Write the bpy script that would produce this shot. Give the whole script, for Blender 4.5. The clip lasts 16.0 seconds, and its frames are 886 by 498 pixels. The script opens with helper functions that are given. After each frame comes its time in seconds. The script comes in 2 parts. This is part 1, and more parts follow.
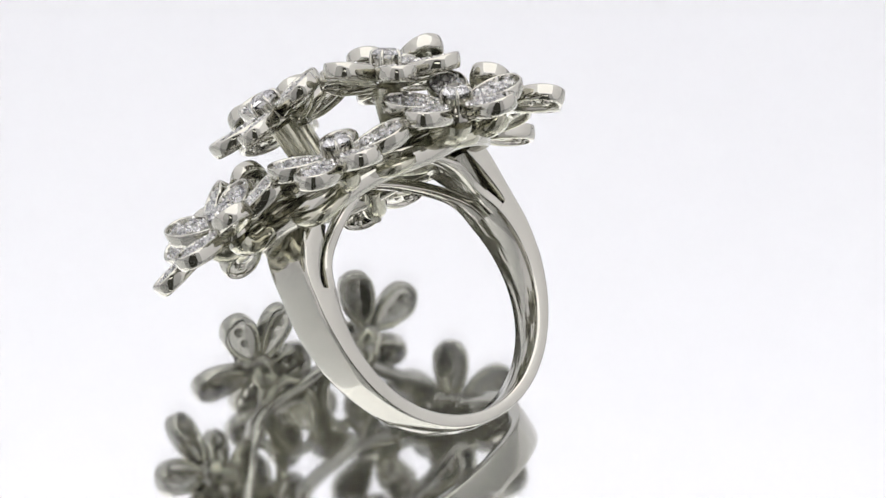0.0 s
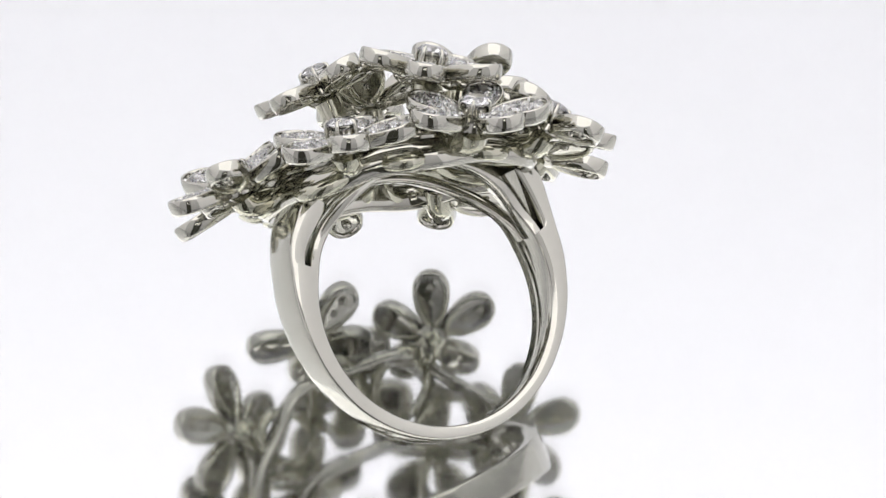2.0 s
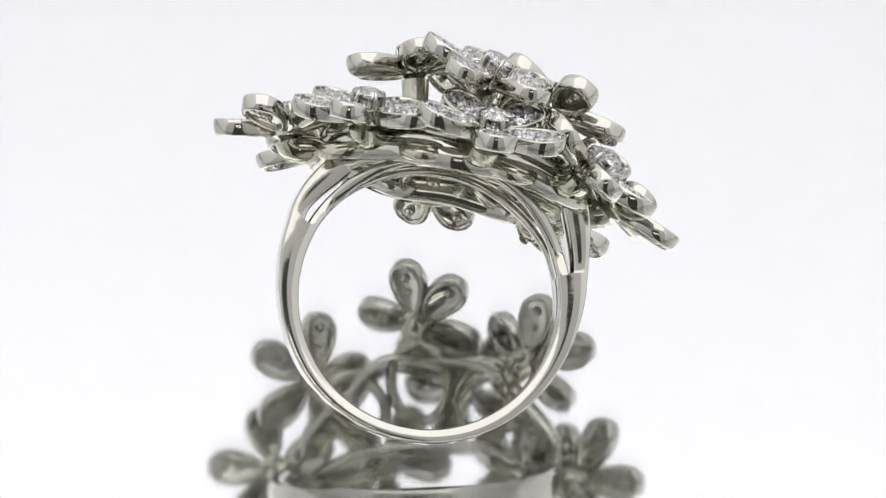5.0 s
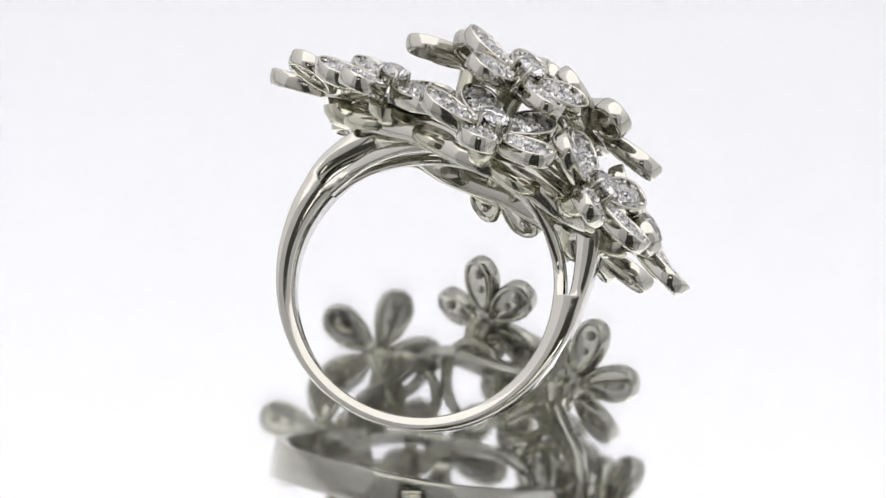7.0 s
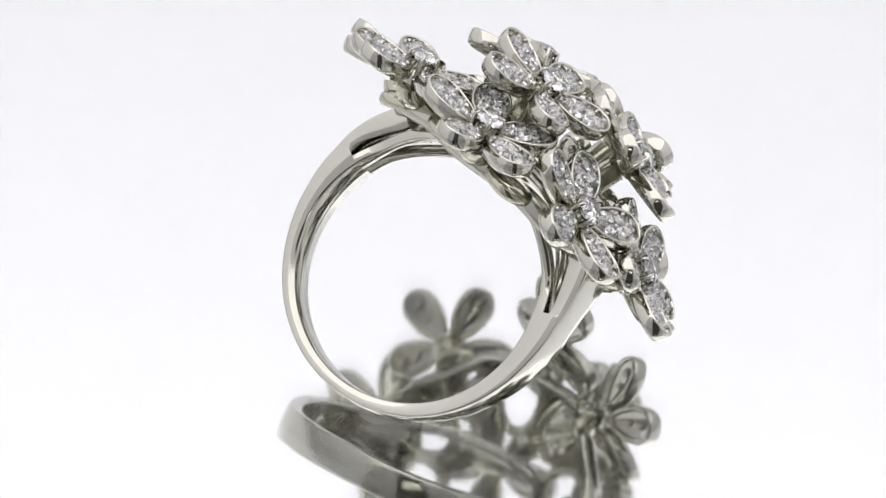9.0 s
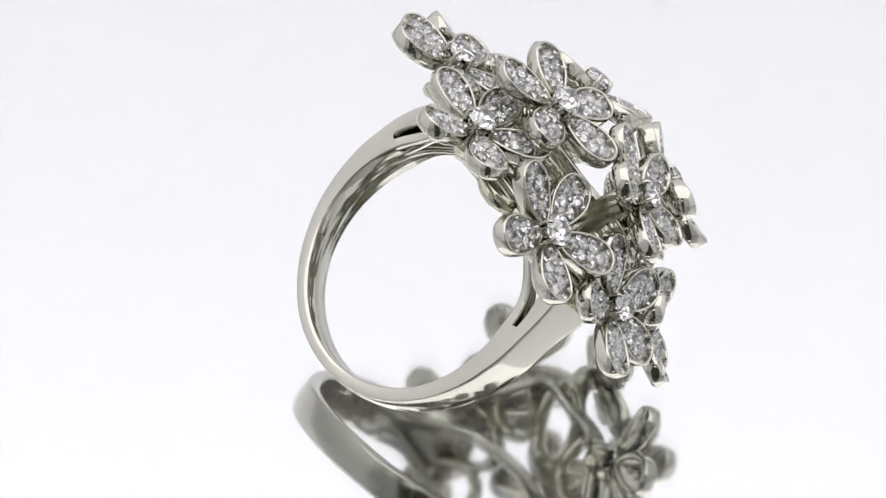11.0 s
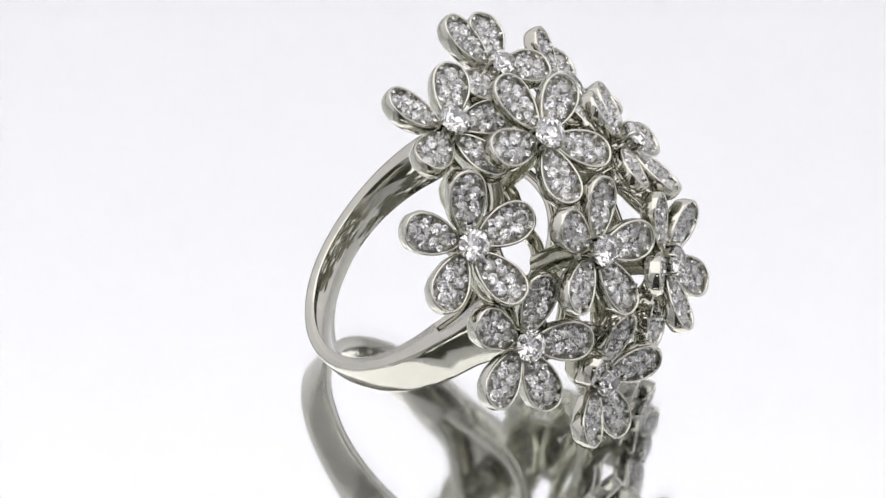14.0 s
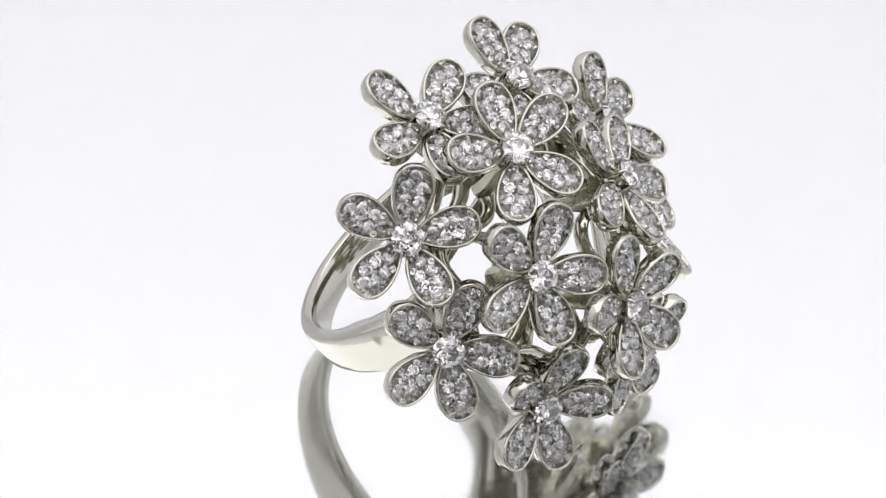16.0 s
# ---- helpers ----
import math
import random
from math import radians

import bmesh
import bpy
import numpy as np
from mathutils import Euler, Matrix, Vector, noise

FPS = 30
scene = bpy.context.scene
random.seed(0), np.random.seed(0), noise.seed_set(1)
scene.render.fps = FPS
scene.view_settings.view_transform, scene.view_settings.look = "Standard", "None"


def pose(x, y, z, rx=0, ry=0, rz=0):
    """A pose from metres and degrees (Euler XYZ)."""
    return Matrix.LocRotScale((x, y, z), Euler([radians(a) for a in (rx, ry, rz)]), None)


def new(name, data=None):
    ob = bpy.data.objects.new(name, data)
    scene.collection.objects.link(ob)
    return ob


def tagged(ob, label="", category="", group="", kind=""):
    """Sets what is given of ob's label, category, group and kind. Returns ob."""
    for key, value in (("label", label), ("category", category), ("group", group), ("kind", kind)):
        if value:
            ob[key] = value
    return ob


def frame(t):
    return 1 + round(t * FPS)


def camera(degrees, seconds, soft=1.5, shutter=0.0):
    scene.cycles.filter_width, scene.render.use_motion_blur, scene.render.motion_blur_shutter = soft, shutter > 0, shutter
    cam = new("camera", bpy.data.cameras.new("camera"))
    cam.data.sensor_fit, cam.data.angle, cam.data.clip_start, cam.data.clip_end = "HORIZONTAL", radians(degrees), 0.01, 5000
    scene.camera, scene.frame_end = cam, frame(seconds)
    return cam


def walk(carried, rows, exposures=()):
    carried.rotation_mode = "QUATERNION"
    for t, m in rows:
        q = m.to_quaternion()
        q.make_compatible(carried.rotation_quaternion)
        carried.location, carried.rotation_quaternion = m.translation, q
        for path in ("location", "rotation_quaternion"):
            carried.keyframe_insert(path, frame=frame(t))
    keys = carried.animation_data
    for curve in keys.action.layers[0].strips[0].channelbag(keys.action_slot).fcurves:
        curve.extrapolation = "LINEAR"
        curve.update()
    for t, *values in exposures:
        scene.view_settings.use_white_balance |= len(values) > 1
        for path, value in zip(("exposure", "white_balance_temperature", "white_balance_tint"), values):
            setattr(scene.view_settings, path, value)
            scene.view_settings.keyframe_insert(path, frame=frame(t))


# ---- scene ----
from mathutils import Quaternion

MM = 0.001
TAU = 2 * math.pi

# ---- camera and its small drift ----
cam = camera(14.37, 16.0, soft=1.35)
walk(cam, [
    (0, pose(0, -0.1778, 0.1640, 49.641, -2.753, 2.005)),
    (0.5, pose(0, -0.1771, 0.1638, 49.569, -2.814, 2.129)),
    (1, pose(0, -0.1762, 0.1637, 49.474, -2.900, 2.272)),
    (1.5, pose(0, -0.1753, 0.1635, 49.373, -2.992, 2.423)),
    (2, pose(0, -0.1744, 0.1634, 49.276, -3.072, 2.569)),
    (2.5, pose(0, -0.1736, 0.1634, 49.164, -3.155, 2.730)),
    (3, pose(0, -0.1729, 0.1635, 49.059, -3.250, 2.899)),
    (3.5, pose(0, -0.1723, 0.1636, 48.962, -3.342, 3.057)),
    (6, pose(0, -0.1698, 0.1637, 48.447, -3.358, 3.191)),
    (6.5, pose(0, -0.1696, 0.1638, 48.365, -3.351, 3.208)),
    (7, pose(0, -0.1694, 0.1641, 48.267, -3.332, 3.207)),
    (7.5, pose(0, -0.1693, 0.1643, 48.186, -3.282, 3.172)),
    (8, pose(0, -0.1692, 0.1645, 48.126, -3.240, 3.149)),
    (8.5, pose(0, -0.1692, 0.1645, 48.112, -3.187, 3.100)),
    (9, pose(0, -0.1694, 0.1643, 48.159, -3.170, 3.077)),
    (11.5, pose(0, -0.1751, 0.1615, 49.603, -3.268, 3.016)),
    (12, pose(0, -0.1757, 0.1617, 49.652, -3.374, 3.052)),
    (12.5, pose(0, -0.1760, 0.1621, 49.605, -3.461, 3.089)),
    (13, pose(0, -0.1759, 0.1625, 49.503, -3.541, 3.111)),
    (13.5, pose(0, -0.1757, 0.1628, 49.407, -3.561, 3.096)),
    (14, pose(0, -0.1756, 0.1631, 49.332, -3.562, 3.035)),
    (14.5, pose(0, -0.1755, 0.1634, 49.247, -3.510, 2.955)),
    (15, pose(0, -0.1753, 0.1639, 49.113, -3.423, 2.821)),
    (15.5, pose(0, -0.1750, 0.1646, 48.925, -3.275, 2.658)),
    (16, pose(0, -0.1747, 0.1654, 48.708, -3.131, 2.480)),
])

# ---- light: a dim room round a glowing white light tent, assumed and mostly unseen ----
world = bpy.data.worlds.new("world")
scene.world = world
world.use_nodes = True
world.node_tree.nodes["Background"].inputs["Color"].default_value = (0.06, 0.059, 0.052, 1)
world.node_tree.nodes["Background"].inputs["Strength"].default_value = 1.0


# ---- materials ----
def material(name):
    m = bpy.data.materials.new(name)
    m.use_nodes = True
    nt = m.node_tree
    return m, nt, nt.nodes["Principled BSDF"]


def white_gold(name, colour, rough, scale, bump):
    m, nt, p = material(name)
    p.inputs["Metallic"].default_value = 1
    geo = nt.nodes.new("ShaderNodeNewGeometry")
    tex = nt.nodes.new("ShaderNodeTexCoord")
    fine = nt.nodes.new("ShaderNodeTexNoise")
    fine.inputs["Scale"].default_value = scale
    fine.inputs["Detail"].default_value = 4
    coarse = nt.nodes.new("ShaderNodeTexNoise")
    coarse.inputs["Scale"].default_value = scale / 7
    nt.links.new(tex.outputs["Object"], fine.inputs["Vector"])
    nt.links.new(tex.outputs["Object"], coarse.inputs["Vector"])
    ramp = nt.nodes.new("ShaderNodeMapRange")
    ramp.inputs["From Min"].default_value, ramp.inputs["From Max"].default_value = 0.35, 0.7
    ramp.inputs["To Min"].default_value, ramp.inputs["To Max"].default_value = rough * 0.6, rough * 1.7
    nt.links.new(coarse.outputs["Fac"], ramp.inputs["Value"])
    nt.links.new(ramp.outputs["Result"], p.inputs["Roughness"])
    mix = nt.nodes.new("ShaderNodeMix")
    mix.data_type = "RGBA"
    mix.inputs["A"].default_value = (*[c * 0.93 for c in colour], 1)
    mix.inputs["B"].default_value = (*colour, 1)
    nt.links.new(fine.outputs["Fac"], mix.inputs["Factor"])
    nt.links.new(mix.outputs["Result"], p.inputs["Base Color"])
    b = nt.nodes.new("ShaderNodeBump")
    b.inputs["Strength"].default_value = bump
    b.inputs["Distance"].default_value = 0.00005
    nt.links.new(fine.outputs["Fac"], b.inputs["Height"])
    nt.links.new(b.outputs["Normal"], p.inputs["Normal"])
    return m


POLISHED = white_gold("polished_white_gold", (0.572, 0.56, 0.49), 0.09, 900, 0.08)
CAST = white_gold("cast_white_gold", (0.56, 0.55, 0.44), 0.17, 1500, 0.45)

BRIGHT_CUT, nt, p = material("bright_cut_bed")
p.inputs["Base Color"].default_value = (0.975, 0.96, 0.91, 1)
p.inputs["Metallic"].default_value = 1
p.inputs["Roughness"].default_value = 0.34
cells = nt.nodes.new("ShaderNodeTexVoronoi")
cells.inputs["Scale"].default_value = 5200
where = nt.nodes.new("ShaderNodeTexCoord")
nt.links.new(where.outputs["Object"], cells.inputs["Vector"])
relief = nt.nodes.new("ShaderNodeBump")
relief.inputs["Strength"].default_value = 1.0
relief.inputs["Distance"].default_value = 0.0002
nt.links.new(cells.outputs["Distance"], relief.inputs["Height"])
nt.links.new(relief.outputs["Normal"], p.inputs["Normal"])

DIAMOND, nt, p = material("diamond")
p.inputs["Base Color"].default_value = (1.0, 0.99, 0.955, 1)
p.inputs["Roughness"].default_value = 0.0
p.inputs["IOR"].default_value = 2.4
p.inputs["Transmission Weight"].default_value = 1.0

GLASS, nt, p = material("plate_glass")
p.inputs["Base Color"].default_value = (0.975, 0.985, 0.975, 1)
p.inputs["Roughness"].default_value = 0.0
p.inputs["IOR"].default_value = 1.5
p.inputs["Transmission Weight"].default_value = 1.0

SILVER, nt, p = material("mirror_silvering")
p.inputs["Base Color"].default_value = (0.95, 0.945, 0.945, 1)
p.inputs["Metallic"].default_value = 1
p.inputs["Roughness"].default_value = 0.07


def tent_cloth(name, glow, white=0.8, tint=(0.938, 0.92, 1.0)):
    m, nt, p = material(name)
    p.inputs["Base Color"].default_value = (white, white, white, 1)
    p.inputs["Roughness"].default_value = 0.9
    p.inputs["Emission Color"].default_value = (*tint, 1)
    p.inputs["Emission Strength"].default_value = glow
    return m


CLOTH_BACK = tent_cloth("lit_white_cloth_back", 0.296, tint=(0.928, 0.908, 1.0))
# Top and side glow is assumed, set by how bright metal and stones look.
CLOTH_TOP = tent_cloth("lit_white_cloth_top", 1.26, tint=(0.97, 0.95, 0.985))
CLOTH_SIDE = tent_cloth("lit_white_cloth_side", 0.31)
# Front fill, unseen: added to light the stones, greyer to keep the band dark.
FILL_FRONT = tent_cloth("front_fill_cloth", 0.12, 0.46)

TABLE, nt, p = material("table_laminate")
p.inputs["Base Color"].default_value = (0.03, 0.03, 0.028, 1)
p.inputs["Roughness"].default_value = 0.5


# ---- mesh helpers ----
def mesh_of(name, bm, mat, smooth=True):
    me = bpy.data.meshes.new(name)
    bmesh.ops.recalc_face_normals(bm, faces=bm.faces)
    bm.to_mesh(me)
    bm.free()
    me.materials.append(mat)
    for f in me.polygons:
        f.use_smooth = smooth
    if smooth:
        me.set_sharp_from_angle(angle=radians(50))
    return me


def part(name, me, parent, m=Matrix.Identity(4), label=""):
    ob = new(name, me)
    ob.parent = parent
    ob.matrix_basis = m
    if label:
        tagged(ob, label=label)
    return ob


def slab(bm, x0, x1, y0, y1, z0, z1):
    v = [bm.verts.new((x, y, z)) for z in (z0, z1) for y in (y0, y1) for x in (x0, x1)]
    for q in ((0, 1, 3, 2), (4, 6, 7, 5), (0, 4, 5, 1), (2, 3, 7, 6), (0, 2, 6, 4), (1, 5, 7, 3)):
        bm.faces.new([v[i] for i in q])


def loft(bm, rings, closed_path=False, cap=True):
    """Joins rings of points (all of one count) into a skin."""
    vs = [[bm.verts.new(p) for p in r] for r in rings]
    n = len(vs[0])
    for i in range(len(vs) if closed_path else len(vs) - 1):
        a, b = vs[i], vs[(i + 1) % len(vs)]
        for j in range(n):
            bm.faces.new((a[j], a[(j + 1) % n], b[(j + 1) % n], b[j]))
    if cap and not closed_path:
        bm.faces.new(vs[0][::-1])
        bm.faces.new(vs[-1])
    return vs


def tube(bm, pts, radii, n=10, closed=False, flat=1.0, up=None):
    """A round or flattened wire along points."""
    pts = [Vector(p) for p in pts]
    rings = []
    ref = Vector(up) if up else Vector((0.31, 0.87, 0.38))
    for i, p in enumerate(pts):
        a = pts[(i - 1) % len(pts)] if closed or i > 0 else p
        b = pts[(i + 1) % len(pts)] if closed or i < len(pts) - 1 else p
        t = (b - a).normalized()
        s = t.cross(ref).normalized()
        w = s.cross(t).normalized()
        r = radii[i] if hasattr(radii, "__len__") else radii
        rings.append([p + r * (math.cos(TAU * k / n) * s + flat * math.sin(TAU * k / n) * w) for k in range(n)])
    loft(bm, rings, closed)


def bezier(p0, p1, p2, p3, n=12):
    p0, p1, p2, p3 = map(Vector, (p0, p1, p2, p3))
    out = []
    for i in range(n + 1):
        t = i / n
        out.append((1 - t) ** 3 * p0 + 3 * (1 - t) ** 2 * t * p1 + 3 * (1 - t) * t * t * p2 + t ** 3 * p3)
    return out


def smoothstep(x):
    x = max(0.0, min(1.0, x))
    return x * x * (3 - 2 * x)


# ---- mirror plate, table and tent ----
TOP = 0.00205          # upper face of the glass
THICK = 0.0011

glass_bm = bmesh.new()
slab(glass_bm, -0.39, 0.39, -0.41, 0.44, TOP - THICK, TOP)
plate = tagged(new("mirror_plate"), "thick clear glass mirror plate lying flat under the ring", "mirror", kind="structure")
part("glass_sheet", mesh_of("glass_sheet", glass_bm, GLASS, False), plate, label="clear glass with a faint green tint")
silver_bm = bmesh.new()
slab(silver_bm, -0.39, 0.39, -0.41, 0.44, TOP - THICK - 0.0006, TOP - THICK - 0.00002)
part("silvering", mesh_of("silvering", silver_bm, SILVER, False), plate, label="bright silvered backing")

table_bm = bmesh.new()
slab(table_bm, -0.9, 0.9, -0.7, 0.8, -0.035, TOP - THICK - 0.0006)
tagged(new("tabletop", mesh_of("tabletop", table_bm, TABLE, False)), "plain black laminate tabletop", "table", kind="structure")


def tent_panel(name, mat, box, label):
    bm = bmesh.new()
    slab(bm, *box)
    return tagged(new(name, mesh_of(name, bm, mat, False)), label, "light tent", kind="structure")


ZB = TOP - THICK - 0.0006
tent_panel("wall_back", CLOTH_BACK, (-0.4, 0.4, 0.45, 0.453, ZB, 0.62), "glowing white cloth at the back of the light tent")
# Ceiling and sides stay out of view, added to light the ring.
tent_panel("ceiling", CLOTH_TOP, (-0.403, 0.403, -0.423, 0.453, 0.62, 0.623), "unseen glowing white cloth assumed over the light tent")
tent_panel("wall_left", CLOTH_SIDE, (-0.403, -0.4, -0.42, 0.453, ZB, 0.62), "unseen glowing white cloth assumed at the side of the light tent")
tent_panel("wall_right", CLOTH_SIDE, (0.4, 0.403, -0.42, 0.453, ZB, 0.62), "unseen glowing white cloth assumed at the side of the light tent")
# Unseen front flaps added as fill; the slit between them gives dark reflections.
tent_panel("fill_front_left", FILL_FRONT, (-0.403, -0.11, -0.423, -0.42, ZB, 0.62), "unseen glowing fill flap beside the open slit of the tent")
tent_panel("fill_front_right", FILL_FRONT, (0.11, 0.403, -0.423, -0.42, ZB, 0.62), "unseen glowing fill flap beside the open slit of the tent")

# Header added out of view to brighten the stones that face the camera.
tent_panel("fill_front_top", FILL_FRONT, (-0.11, 0.11, -0.423, -0.42, 0.5, 0.62), "unseen glowing fill cloth above the open slit of the tent")

# ---- two lamp tubes in the dark room before the tent's slit, seen as paired glints in the metal ----
TUBE_GLOW, nt, p = material("lamp_tube_glow")
p.inputs["Base Color"].default_value = (0.8, 0.8, 0.8, 1)
p.inputs["Emission Color"].default_value = (1.0, 0.98, 0.95, 1)
p.inputs["Emission Strength"].default_value = 4.0
lamp = tagged(new("tube_lamp"), "twin white fluorescent tube lamp before the tent", "lamp")
for z in (0.40, 0.46):
    bm = bmesh.new()
    tube(bm, [(-0.09, -0.56, z), (-0.085, -0.56, z), (0.085, -0.56, z), (0.09, -0.56, z)], [0.004, 0.007, 0.007, 0.004], 12)
    part("lamp_tube", mesh_of("lamp_tube", bm, TUBE_GLOW), lamp)
bm = bmesh.new()
slab(bm, -0.095, 0.095, -0.6, -0.572, 0.37, 0.49)
slab(bm, -0.012, 0.012, -0.59, -0.575, TOP - THICK - 0.0006, 0.37)
part("lamp_housing", mesh_of("lamp_housing", bm, TABLE, False), lamp, label="black lamp housing on a post")

# ---- the ring: its own space has x across the finger hole, y up to the flowers, z along the hole, in mm ----
AXES = Matrix(((0.86503, 0.45270, 0.21632), (-0.47754, 0.61063, 0.63173), (-0.15390, 0.64977, -0.74439))).to_4x4()
SET = Matrix.Translation(Vector((-2.034, -1.146, 11.458)) * MM) @ AXES @ Matrix.Diagonal((MM, MM, MM, 1))


def to_ring(bm):
    bmesh.ops.transform(bm, matrix=SET, verts=bm.verts)
    return bm


ring = tagged(new("flower_ring"), "white gold cocktail ring with a domed cluster of diamond flowers", "ring")

R_IN = 8.5
Z_MID = 1.2


def band_section(phi, r0, r1, z0, z1, n=8):
    """Cross-section of the band at the angle phi from the top: softly rounded outside, flat inside and at the sides."""
    w = (z1 - z0) / 2
    zc = (z0 + z1) / 2
    t = r1 - r0
    c = min(0.16, t * 0.2)
    prof = [(r0, -w + c), (r0 + c * 0.4, -w + c * 0.3), (r0 + c, -w), (r0 + t * 0.84, -w)]
    for k in range(1, n):
        a = -math.pi / 2 + math.pi * k / n
        prof.append((r0 + t * 0.86 + t * 0.14 * math.cos(a), w * math.sin(a)))
    prof += [(r0 + t * 0.84, w), (r0 + c, w), (r0 + c * 0.4, w - c * 0.3), (r0, w - c)]
    return [Vector((r * math.sin(phi), r * math.cos(phi), zc + z)) for r, z in prof]


def outer_radius(deg):
    """Outside of the band, by degrees from the bottom."""
    xs = (0, 30, 60, 75, 90, 107, 117, 125)
    ys = (9.40, 9.48, 9.60, 9.74, 9.98, 10.44, 10.92, 11.3)
    return float(np.interp(deg, xs, ys))


def shank_section(p, out, thick, half):
    """Flat inside and sides with small chamfers, and a gently rounded outside."""
    c = 0.1
    sec = [p - out * thick + Vector((0, 0, -half + c)), p - out * (thick - c) + Vector((0, 0, -half)), p - out * 0.2 + Vector((0, 0, -half))]
    for m in range(11):
        a = -math.pi / 2 + math.pi * m / 10
        sec.append(p - out * 0.15 * (1 - math.cos(a)) + Vector((0, 0, half * 0.985 * math.sin(a))))
    sec += [p - out * 0.2 + Vector((0, 0, half)), p - out * (thick - c) + Vector((0, 0, half)), p - out * thick + Vector((0, 0, half - c))]
    return sec


def strap_rings(sx):
    """The outer wall of the split shank, from the end of the slit up to the flower head."""
    top, lean = (9.2, 0.35) if sx > 0 else (7.9, 0.8)
    path = bezier((9.935, 3.75, 0), (9.80, 5.2, 0), (top + 1.4 * lean, 6.6, 0), (top, 8.0, 0), 18)
    rings = []
    for i, q in enumerate(path):
        s = i / 18
        along = (path[min(i + 1, 18)] - path[max(i - 1, 0)]).normalized()
        radial = Vector((q.x, q.y, 0)).normalized()
        out = radial.lerp(Vector((along.y, -along.x, 0)), smoothstep(s * 1.4)).normalized()
        half = 1.722 + 0.62 * smoothstep(s)
        rings.append(shank_section(Vector((sx * q.x, q.y, Z_MID + 0.4 * smoothstep(s))), Vector((sx * out.x, out.y, 0)), 1.12 + 0.6 * smoothstep(s), half))
    return rings


def build_shank():
    bm = bmesh.new()
    rings = strap_rings(1)[::-1]
    lo = radians(69.9)
    for i in range(121):
        phi = lo + (TAU - 2 * lo) * i / 120
        k = abs(phi - math.pi) / radians(110)             # 0 at the bottom, 1 at the shoulders
        half = 1.175 + 0.55 * smoothstep((k - 0.3) / 0.7)
        full = outer_radius(math.degrees(abs(phi - math.pi)))
        radial = Vector((math.sin(phi), math.cos(phi), 0))
        rings.append(shank_section(radial * full + Vector((0, 0, Z_MID)), radial, full - R_IN, half))
    rings += strap_rings(-1)
    loft(bm, rings)
    return mesh_of("shank", to_ring(bm), POLISHED)


part("shank", build_shank(), ring)


def build_arch(side):
    """Inner hoop of the split shank, one on each edge of the band, that bows apart over the finger."""
    bm = bmesh.new()
    rings = []
    for i in range(49):
        s = i / 48
        phi = radians(-71.5 + 143 * s)
        k = smoothstep(math.sin(math.pi * s) * 1.25 - 0.2)
        near = smoothstep((abs(phi) - radians(52)) / radians(18))      # full width where the arch leaves the band
        z = Z_MID + side * (0.86 + 1.94 * k)
        h = 0.5 + 0.35 * near
        rings.append(band_section(phi, R_IN + 0.004, R_IN + 0.75, z - h, z + h, 6))
    loft(bm, rings)
    return mesh_of("gallery_arch", to_ring(bm), POLISHED)


for side in (-1, 1):
    part("gallery_arch", build_arch(side), ring)


# ---- flowers ----
def petal_outline(n, grow=0.0, r_in=0.62, r_out=4.8, half=1.44):
    """Petal outline, blunt and broad at the tip and narrow at the flower's heart."""
    out = []
    for i in range(n):
        a = TAU * i / n
        t = ((1 - math.cos(a)) / 2) ** 1.12                # 0 at the tip, 1 at the heart
        x = r_out - (r_out - r_in) * t
        w = half * math.sin(a) * (1.0 - 0.32 * t) * (1 + 0.06 * math.sin(math.pi * t))
        out.append(Vector((x, w)))
    if grow:
        res = []
        for i, q in enumerate(out):
            d = (out[(i + 1) % n] - out[i - 1]).normalized()
            res.append(q + grow * Vector((d.y, -d.x)))
        out = res
    return out


def brilliant(bm, r, at, slot=0):
    """A round brilliant: table, star and kite facets, girdle, and a split pavilion."""
    n = 8
    at = Vector(at)

    def loop(rad, z, off, m=n):
        return [bm.verts.new(at + r * Vector((rad * math.cos(TAU * (k + off) / m), rad * math.sin(TAU * (k + off) / m), z))) for k in range(m)]
    made = []
    tab, mid = loop(0.52, 0.35, 0), loop(0.8, 0.2, 0.5)
    gir, giz = loop(1.0, 0.03, 0, 16), loop(1.0, -0.03, 0, 16)
    low = loop(0.45, -0.47, 0.5)
    tip = bm.verts.new(at + Vector((0, 0, -0.84 * r)))
    made.append(bm.faces.new(tab))
    for k in range(n):
        j = (k + 1) % n
        a, b, c = gir[2 * k], gir[2 * k + 1], gir[(2 * k + 2) % 16]
        d, e, f = giz[2 * k], giz[2 * k + 1], giz[(2 * k + 2) % 16]
        for q in ((tab[k], mid[k], tab[j]), (tab[k], a, mid[k]), (tab[j], mid[k], c), (mid[k], a, b), (mid[k], b, c),
                  (a, d, e, b), (b, e, f, c), (d, low[k], e), (e, low[k], f), (f, low[k], low[j]), (low[k], tip, low[j])):
            made.append(bm.faces.new(q))
    for f in made:
        f.material_index = slot


def build_stone(name, r):
    bm = bmesh.new()
    brilliant(bm, r, (0, 0, 0))
    bmesh.ops.scale(bm, vec=(MM, MM, MM), verts=bm.verts)
    return mesh_of(name, bm, DIAMOND, False)


def fluted(pts, depth):
    """Uneven upright flutes in a petal's side, as hand filing leaves them."""
    mid = Vector((2.8, 0))
    return [q + (q - mid).normalized() * depth * (math.sin(0.9 * i) + 0.7 * math.sin(1.7 * i + 1.0)) for i, q in enumerate(pts)]


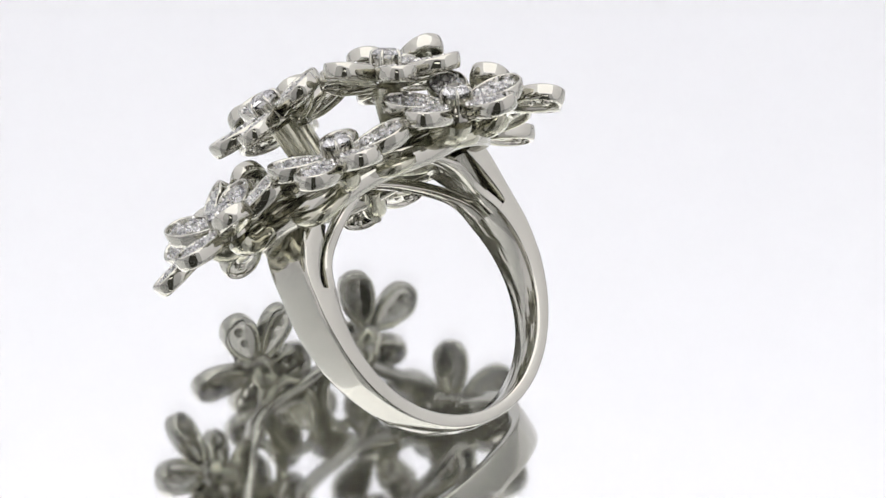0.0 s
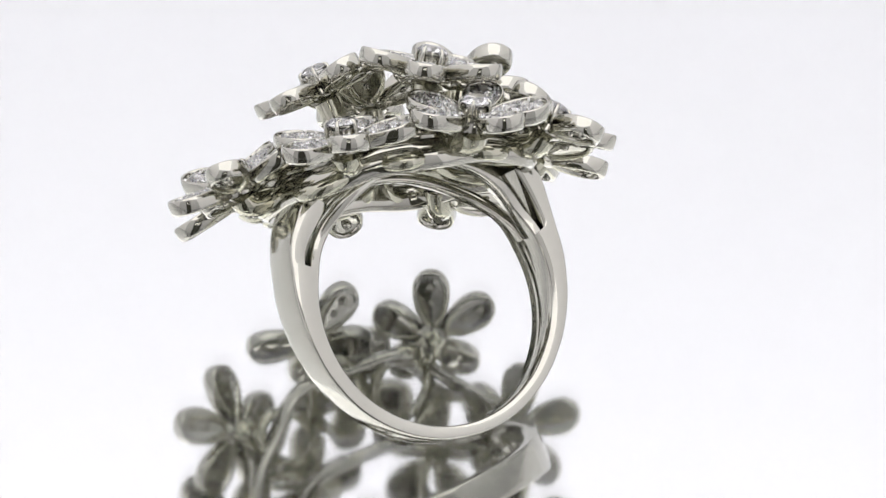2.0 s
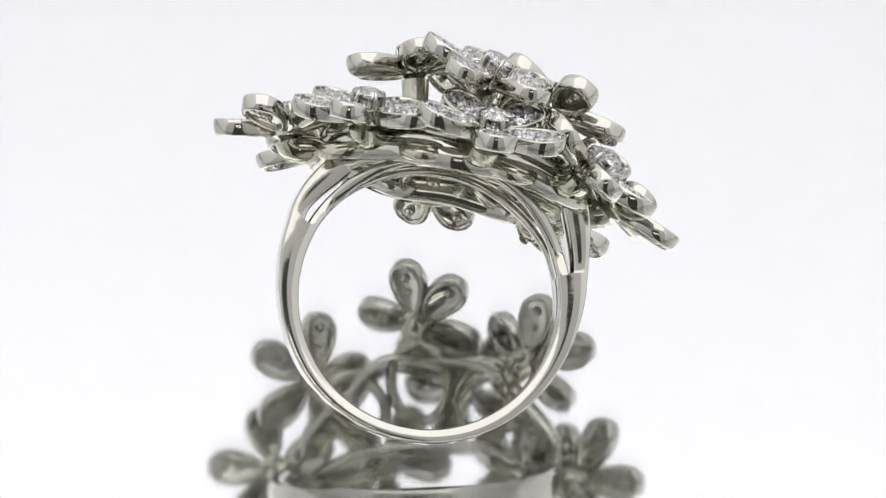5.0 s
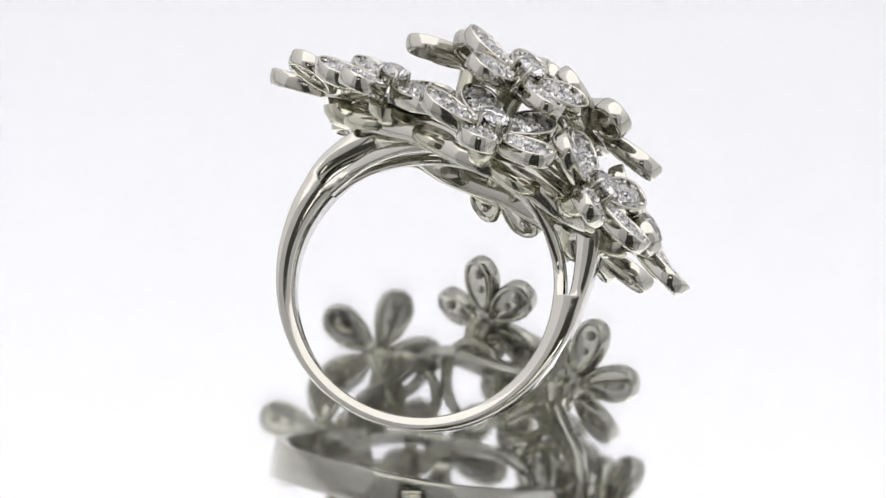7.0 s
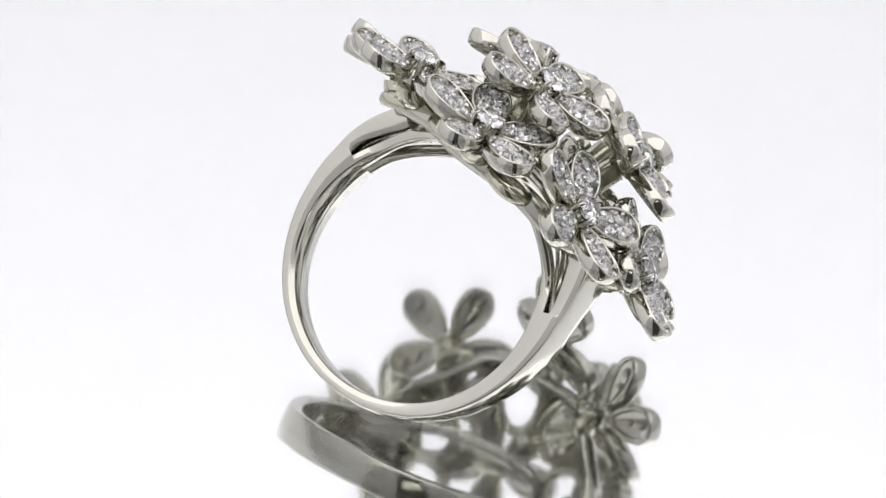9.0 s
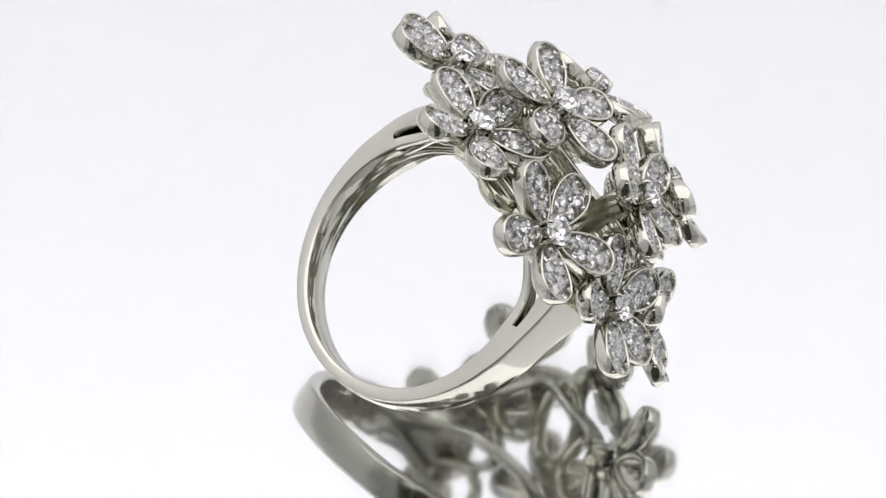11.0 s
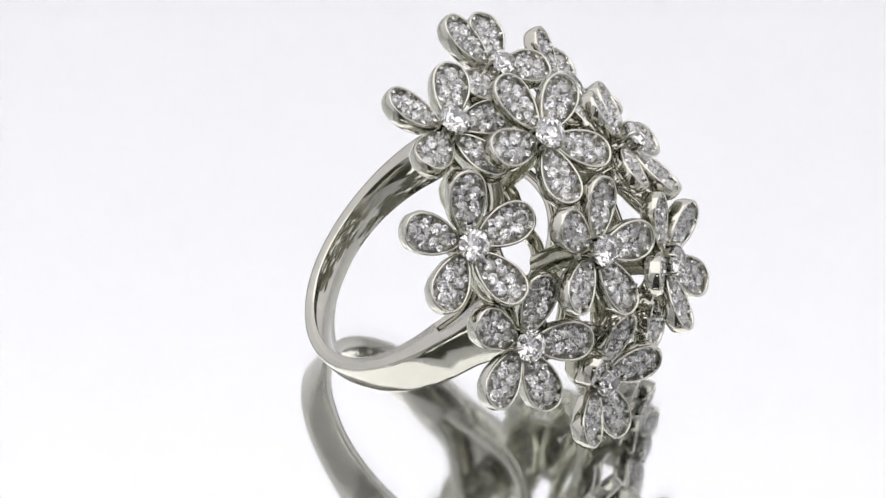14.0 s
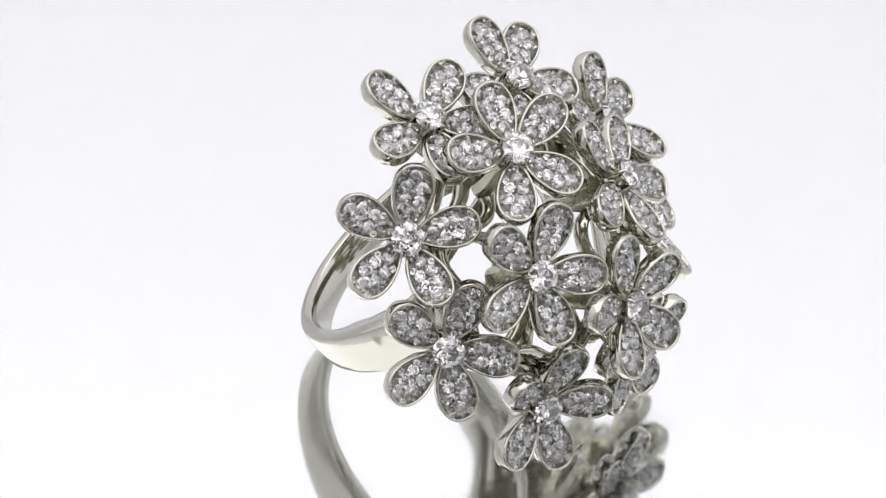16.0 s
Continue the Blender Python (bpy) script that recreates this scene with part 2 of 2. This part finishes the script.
def build_petal():
    """A deep bezel with a thin raised lip, a sunken bed for the stones and a hollowed back where two balls glint like
    lit holes.
    """
    bm = bmesh.new()
    n = 44
    layers = [(-0.44, -0.68), (-0.37, -0.82), (-0.25, -0.92), (-0.11, -0.90), (-0.01, -0.76), (0.045, -0.5), (0.05, -0.2), (0.03, 0.05),
              (0.0, 0.13), (-0.04, 0.17), (-0.11, 0.17), (-0.16, 0.12), (-0.19, -0.12), (-0.21, -0.3)]
    rings = []
    for g, z in layers:
        rings.append([Vector((q.x, q.y, z + 0.16 * ((q.x - 2.5) / 2.2))) for q in fluted(petal_outline(n, g), 0.02 if -0.95 < z < 0.0 and g > -0.2 else 0.0)])
    vs = loft(bm, rings, cap=False)
    for ring_v, z in ((vs[0], -0.46), (vs[-1], -0.34)):
        c = bm.verts.new((3.0, 0, z))
        for j in range(n):
            bm.faces.new((ring_v[j], ring_v[(j + 1) % n], c))
    for f in bm.faces:
        if f.calc_center_median().z < -0.8:
            f.material_index = 1
    for f in bm.faces:
        if any(abs(v.co.x - 3.0) < 1e-6 and abs(v.co.y) < 1e-6 and -0.36 < v.co.z < -0.3 for v in f.verts):
            f.material_index = 2
    grains = random.Random(11)
    # Polished balls added in the back stand in for light through the stone holes.
    for x, r in ((3.65, 0.36), (2.45, 0.3)):
        bmesh.ops.create_icosphere(bm, subdivisions=2, radius=r, matrix=Matrix.Translation((x, 0, -0.52)))
    first = len(bm.faces)
    for i in range(20):
        x = 1.25 + 3.15 * (i + 0.5) / 20
        half = 0.42 + 0.62 * smoothstep((x - 1.2) / 2.2) - 0.75 * smoothstep((x - 3.9) / 0.9)
        y = half * (0.92, -0.55, 0.2, -0.95, 0.6, -0.15)[i % 6] + grains.uniform(-0.06, 0.06)
        h = grains.uniform(0.16, 0.3)
        r = grains.uniform(0.07, 0.12)
        tube(bm, [(x, y, -0.2), (x, y, h - 0.1), (x, y, h - 0.03), (x, y, h)], [r, r, r * 0.75, r * 0.25], 6)
    bm.faces.ensure_lookup_table()
    for f in bm.faces[first:]:
        f.material_index = 2
    for x, y, r in ((3.12, 0.88, 0.24), (3.12, -0.88, 0.24), (3.06, 0.0, 0.2), (2.02, 0.66, 0.22), (2.02, -0.66, 0.22), (1.18, 0.0, 0.2), (4.3, 0.66, 0.2), (4.3, -0.66, 0.2)):
        brilliant(bm, r, (x, y, 0.1), 3)
    bmesh.ops.scale(bm, vec=(MM, MM, MM), verts=bm.verts)
    me = mesh_of("petal", bm, POLISHED)
    me.materials.append(CAST)
    me.materials.append(BRIGHT_CUT)
    me.materials.append(DIAMOND)
    return me


def build_heart():
    """The flower's hub: a cup, six claws and a short post."""
    bm = bmesh.new()
    n = 20
    prof = [(0.35, -2.6), (0.45, -1.6), (0.7, -1.15), (1.15, -0.95), (1.2, -0.5), (0.9, -0.1), (0.8, 0.1), (0.92, 0.55), (0.84, 0.6), (0.6, 0.05)]
    vs = loft(bm, [[Vector((r * math.cos(TAU * k / n), r * math.sin(TAU * k / n), z)) for k in range(n)] for r, z in prof])
    for k in range(5):
        a = TAU * (k + 0.5) / 5
        d = Vector((math.cos(a), math.sin(a), 0))
        tube(bm, [d * 1.0 + Vector((0, 0, -0.3)), d * 1.03 + Vector((0, 0, 0.6)), d * 0.98 + Vector((0, 0, 1.0)), d * 0.84 + Vector((0, 0, 1.14))], [0.15, 0.15, 0.14, 0.08], 8)
    bmesh.ops.scale(bm, vec=(MM, MM, MM), verts=bm.verts)
    return mesh_of("flower", bm, POLISHED)


PETAL = build_petal()
HEART = build_heart()
STONE_BIG = build_stone("centre_stone", 1.06)
STONES = [(3.98, 0.0, 0.5, 0.0), (3.3, 0.48, 0.46, 0.03), (3.3, -0.48, 0.46, 0.0), (2.5, 0.42, 0.4, 0.02), (2.5, -0.42, 0.4, 0.0), (1.72, 0.0, 0.4, 0.02)]
STONE_MESH = [build_stone("pave_stone", s[2]) for s in STONES]

def flower_pose(c, n, spin):
    n = Vector(n).normalized()
    x = Vector((0, 1, 0)).cross(n)
    x = x.normalized() if x.length > 0.1 else Vector((1, 0, 0))
    y = n.cross(x)
    m = Matrix((x, y, n)).transposed().to_4x4()
    rot = AXES @ m @ Matrix.Rotation(radians(spin), 4, "Z")
    return Matrix.Translation(SET @ Vector(c)) @ rot


rng = random.Random(4)
SEATS = []            # centre and direction of each flower, for its stem


def add_flower(c, n, spin, swing=(0, 0, 0, 0, 0), lift=(8, 6, 9, 7, 8)):
    """One flower: centre in the ring's space (mm), the way it faces, its turn, and how far each petal is swung aside and raised (degrees)."""
    SEATS.append((c, n))
    m = flower_pose(c, n, spin)
    flower = part("flower", HEART, ring, m)
    part("centre_stone", STONE_BIG, flower, Matrix.Translation((0, 0, 0.9 * MM)) @ Matrix.Rotation(rng.uniform(0, 6), 4, "Z"), "round brilliant diamond in claws")
    for k in range(5):
        turn = Matrix.Rotation(TAU * k / 5 + radians(swing[k]), 4, "Z") @ Matrix.Rotation(-radians(lift[k]), 4, "Y") @ Matrix.Rotation(rng.uniform(-0.09, 0.09), 4, "X")
        part("petal", PETAL, flower, turn)
        for (sx, sy, sr, sz), me in zip(STONES, STONE_MESH):
            part("pave_stone", me, flower, turn @ Matrix.Translation((sx * MM, sy * MM, (0.08 + sz) * MM)) @ Matrix.Rotation(rng.uniform(0, 6), 4, "Z") @ Matrix.Rotation(rng.uniform(-0.25, 0.25), 4, "X"))


add_flower((1.02, 10.13, -8.79), (0.023, 0.867, -0.498), -84.0, (-4.5, 8, 0, -1.3, -2.2), (12, 7, 4, 7, 8))
add_flower((0.89, 14.46, -4.62), (0.261, 0.887, -0.381), -30.4, (6.5, -2, -1, -6, 3), (0, 1, -2, 5, 9))
add_flower((8.24, 9.60, -5.41), (0.532, 0.791, -0.301), -45.8, (2, 0, -3, 0, 1.4), (5, 11, 4, 13, 10))
add_flower((6.21, 14.46, 1.25), (0.413, 0.911, 0.022), -8.7, (3, 2, 2, -5, -2), (11, 3, 7, 5, 7))
add_flower((11.22, 8.96, 1.39), (0.605, 0.790, -0.095), -16.3, (-3.5, 2, 7, 0, -6), (12, 12, 8, 2, 11))
add_flower((7.88, 8.32, 10.10), (0.533, 0.806, 0.256), 6.1, (5, 8, -4, -1, -8), (27, 11, 18, 8, 19))
add_flower((-6.66, 10.50, -5.15), (-0.07, 0.935, -0.345), -92.0, (12, -6, -9, 0, 4), (8, 0, 0, 0, 6))
add_flower((2.48, 14.99, 7.93), (0.213, 0.929, 0.302), 72.6, (8, 2, 1, -10, 1), (3, 10, 12, 14, 14))
add_flower((-3.62, 15.53, 2.51), (-0.255, 0.967, -0.020), 178.1, (5, 2, 0, 2, -9), (6, 0, 2, 8, 0))
add_flower((-11.02, 9.95, 2.64), (-0.263, 0.960, -0.094), 10.8, (-2, 0, 0, 5, -3), (15, 10, 10, 17, 2))
add_flower((-8.22, 10.21, 9.16), (-0.481, 0.863, 0.154), 66.8, (0, 0, 0, 0, 0), (7, 7, 7, 6, 8))
add_flower((-0.08, 9.99, 13.31), (0.261, 0.736, 0.624), -56.4, (-8, 0, 0, -3, 10), (7, 6, 6, 5, 6))


def dome(x, z):
    """Height of the open gallery under the flowers."""
    return 10.3 - 0.027 * x * x - 0.026 * (z - 2.4) ** 2


def build_stem(c, n):
    bm = bmesh.new()
    n = Vector(n).normalized()
    c = Vector(c)
    start = c - n * 1.3
    fx, fz = c.x * 0.78, 2.4 + (c.z - 2.4) * 0.72
    foot = Vector((fx, dome(fx, fz) - 0.2, fz))
    tube(bm, bezier(start, start - n * 1.2, foot + Vector((0, 1.0, 0)), foot, 10), [0.95 - 0.02 * i for i in range(11)], 12)
    return mesh_of("stem", to_ring(bm), CAST)


for c, n in SEATS:
    part("stem", build_stem(c, n), ring)


def build_hoop(rx, rz, r, wave, lift, flat):
    bm = bmesh.new()
    pts = []
    for i in range(72):
        a = TAU * i / 72
        w = wave * math.sin(7 * a + 0.6)
        x, z = 0.45 + (rx + w) * math.cos(a), 2.4 + (rz + w) * math.sin(a)
        pts.append((x, dome(x, z) + lift, z))
    tube(bm, pts, r, 12, closed=True, flat=flat, up=(0, 1, 0))
    return mesh_of("gallery_hoop", to_ring(bm), POLISHED)


part("gallery_hoop", build_hoop(8.9, 8.0, 0.5, 0.3, -0.1, 1.9), ring)
part("gallery_hoop", build_hoop(8.4, 7.2, 0.42, 0.5, 1.15, 1.6), ring)


def build_loop(a, rad, size):
    """An oval opening in the gallery, edged with thick wire."""
    bm = bmesh.new()
    pts = []
    cx, cz = rad * math.cos(a), 2.4 + 0.93 * rad * math.sin(a)
    for i in range(28):
        b = TAU * i / 28
        x = cx + size * (1.15 * math.cos(b) * math.cos(a) - 0.85 * math.sin(b) * math.sin(a))
        z = cz + size * (1.15 * math.cos(b) * math.sin(a) + 0.85 * math.sin(b) * math.cos(a))
        pts.append((x, dome(x, z) - 0.15, z))
    tube(bm, pts, 0.42, 8, closed=True, flat=1.3, up=(0, 1, 0))
    return mesh_of("gallery_loop", to_ring(bm), CAST)


for k in range(9):
    part("gallery_loop", build_loop(TAU * (k + 0.3) / 9, 6.7 + 0.4 * (k % 2), 2.0 + 0.2 * (k % 3)), ring)


def motions():
    walk(ring, [(t, pose(0, 0, 0, 0, 0, a)) for t, a in (
        (0, 77.99), (0.5, 73.05), (1, 68.08), (1.5, 63.18), (2, 58.39), (2.5, 53.60), (3, 48.72), (3.5, 43.78),
        (6, 19.18), (6.5, 14.28), (7, 9.25), (7.5, 4.26), (8, -0.73), (8.5, -5.66), (9, -10.72), (11.5, -35.78),
        (12, -40.93), (12.5, -45.96), (13, -51.07), (13.5, -56.08), (14, -61.32), (14.5, -66.58), (15, -72.01), (15.5, -77.33),
        (16, -82.77))])


motions()
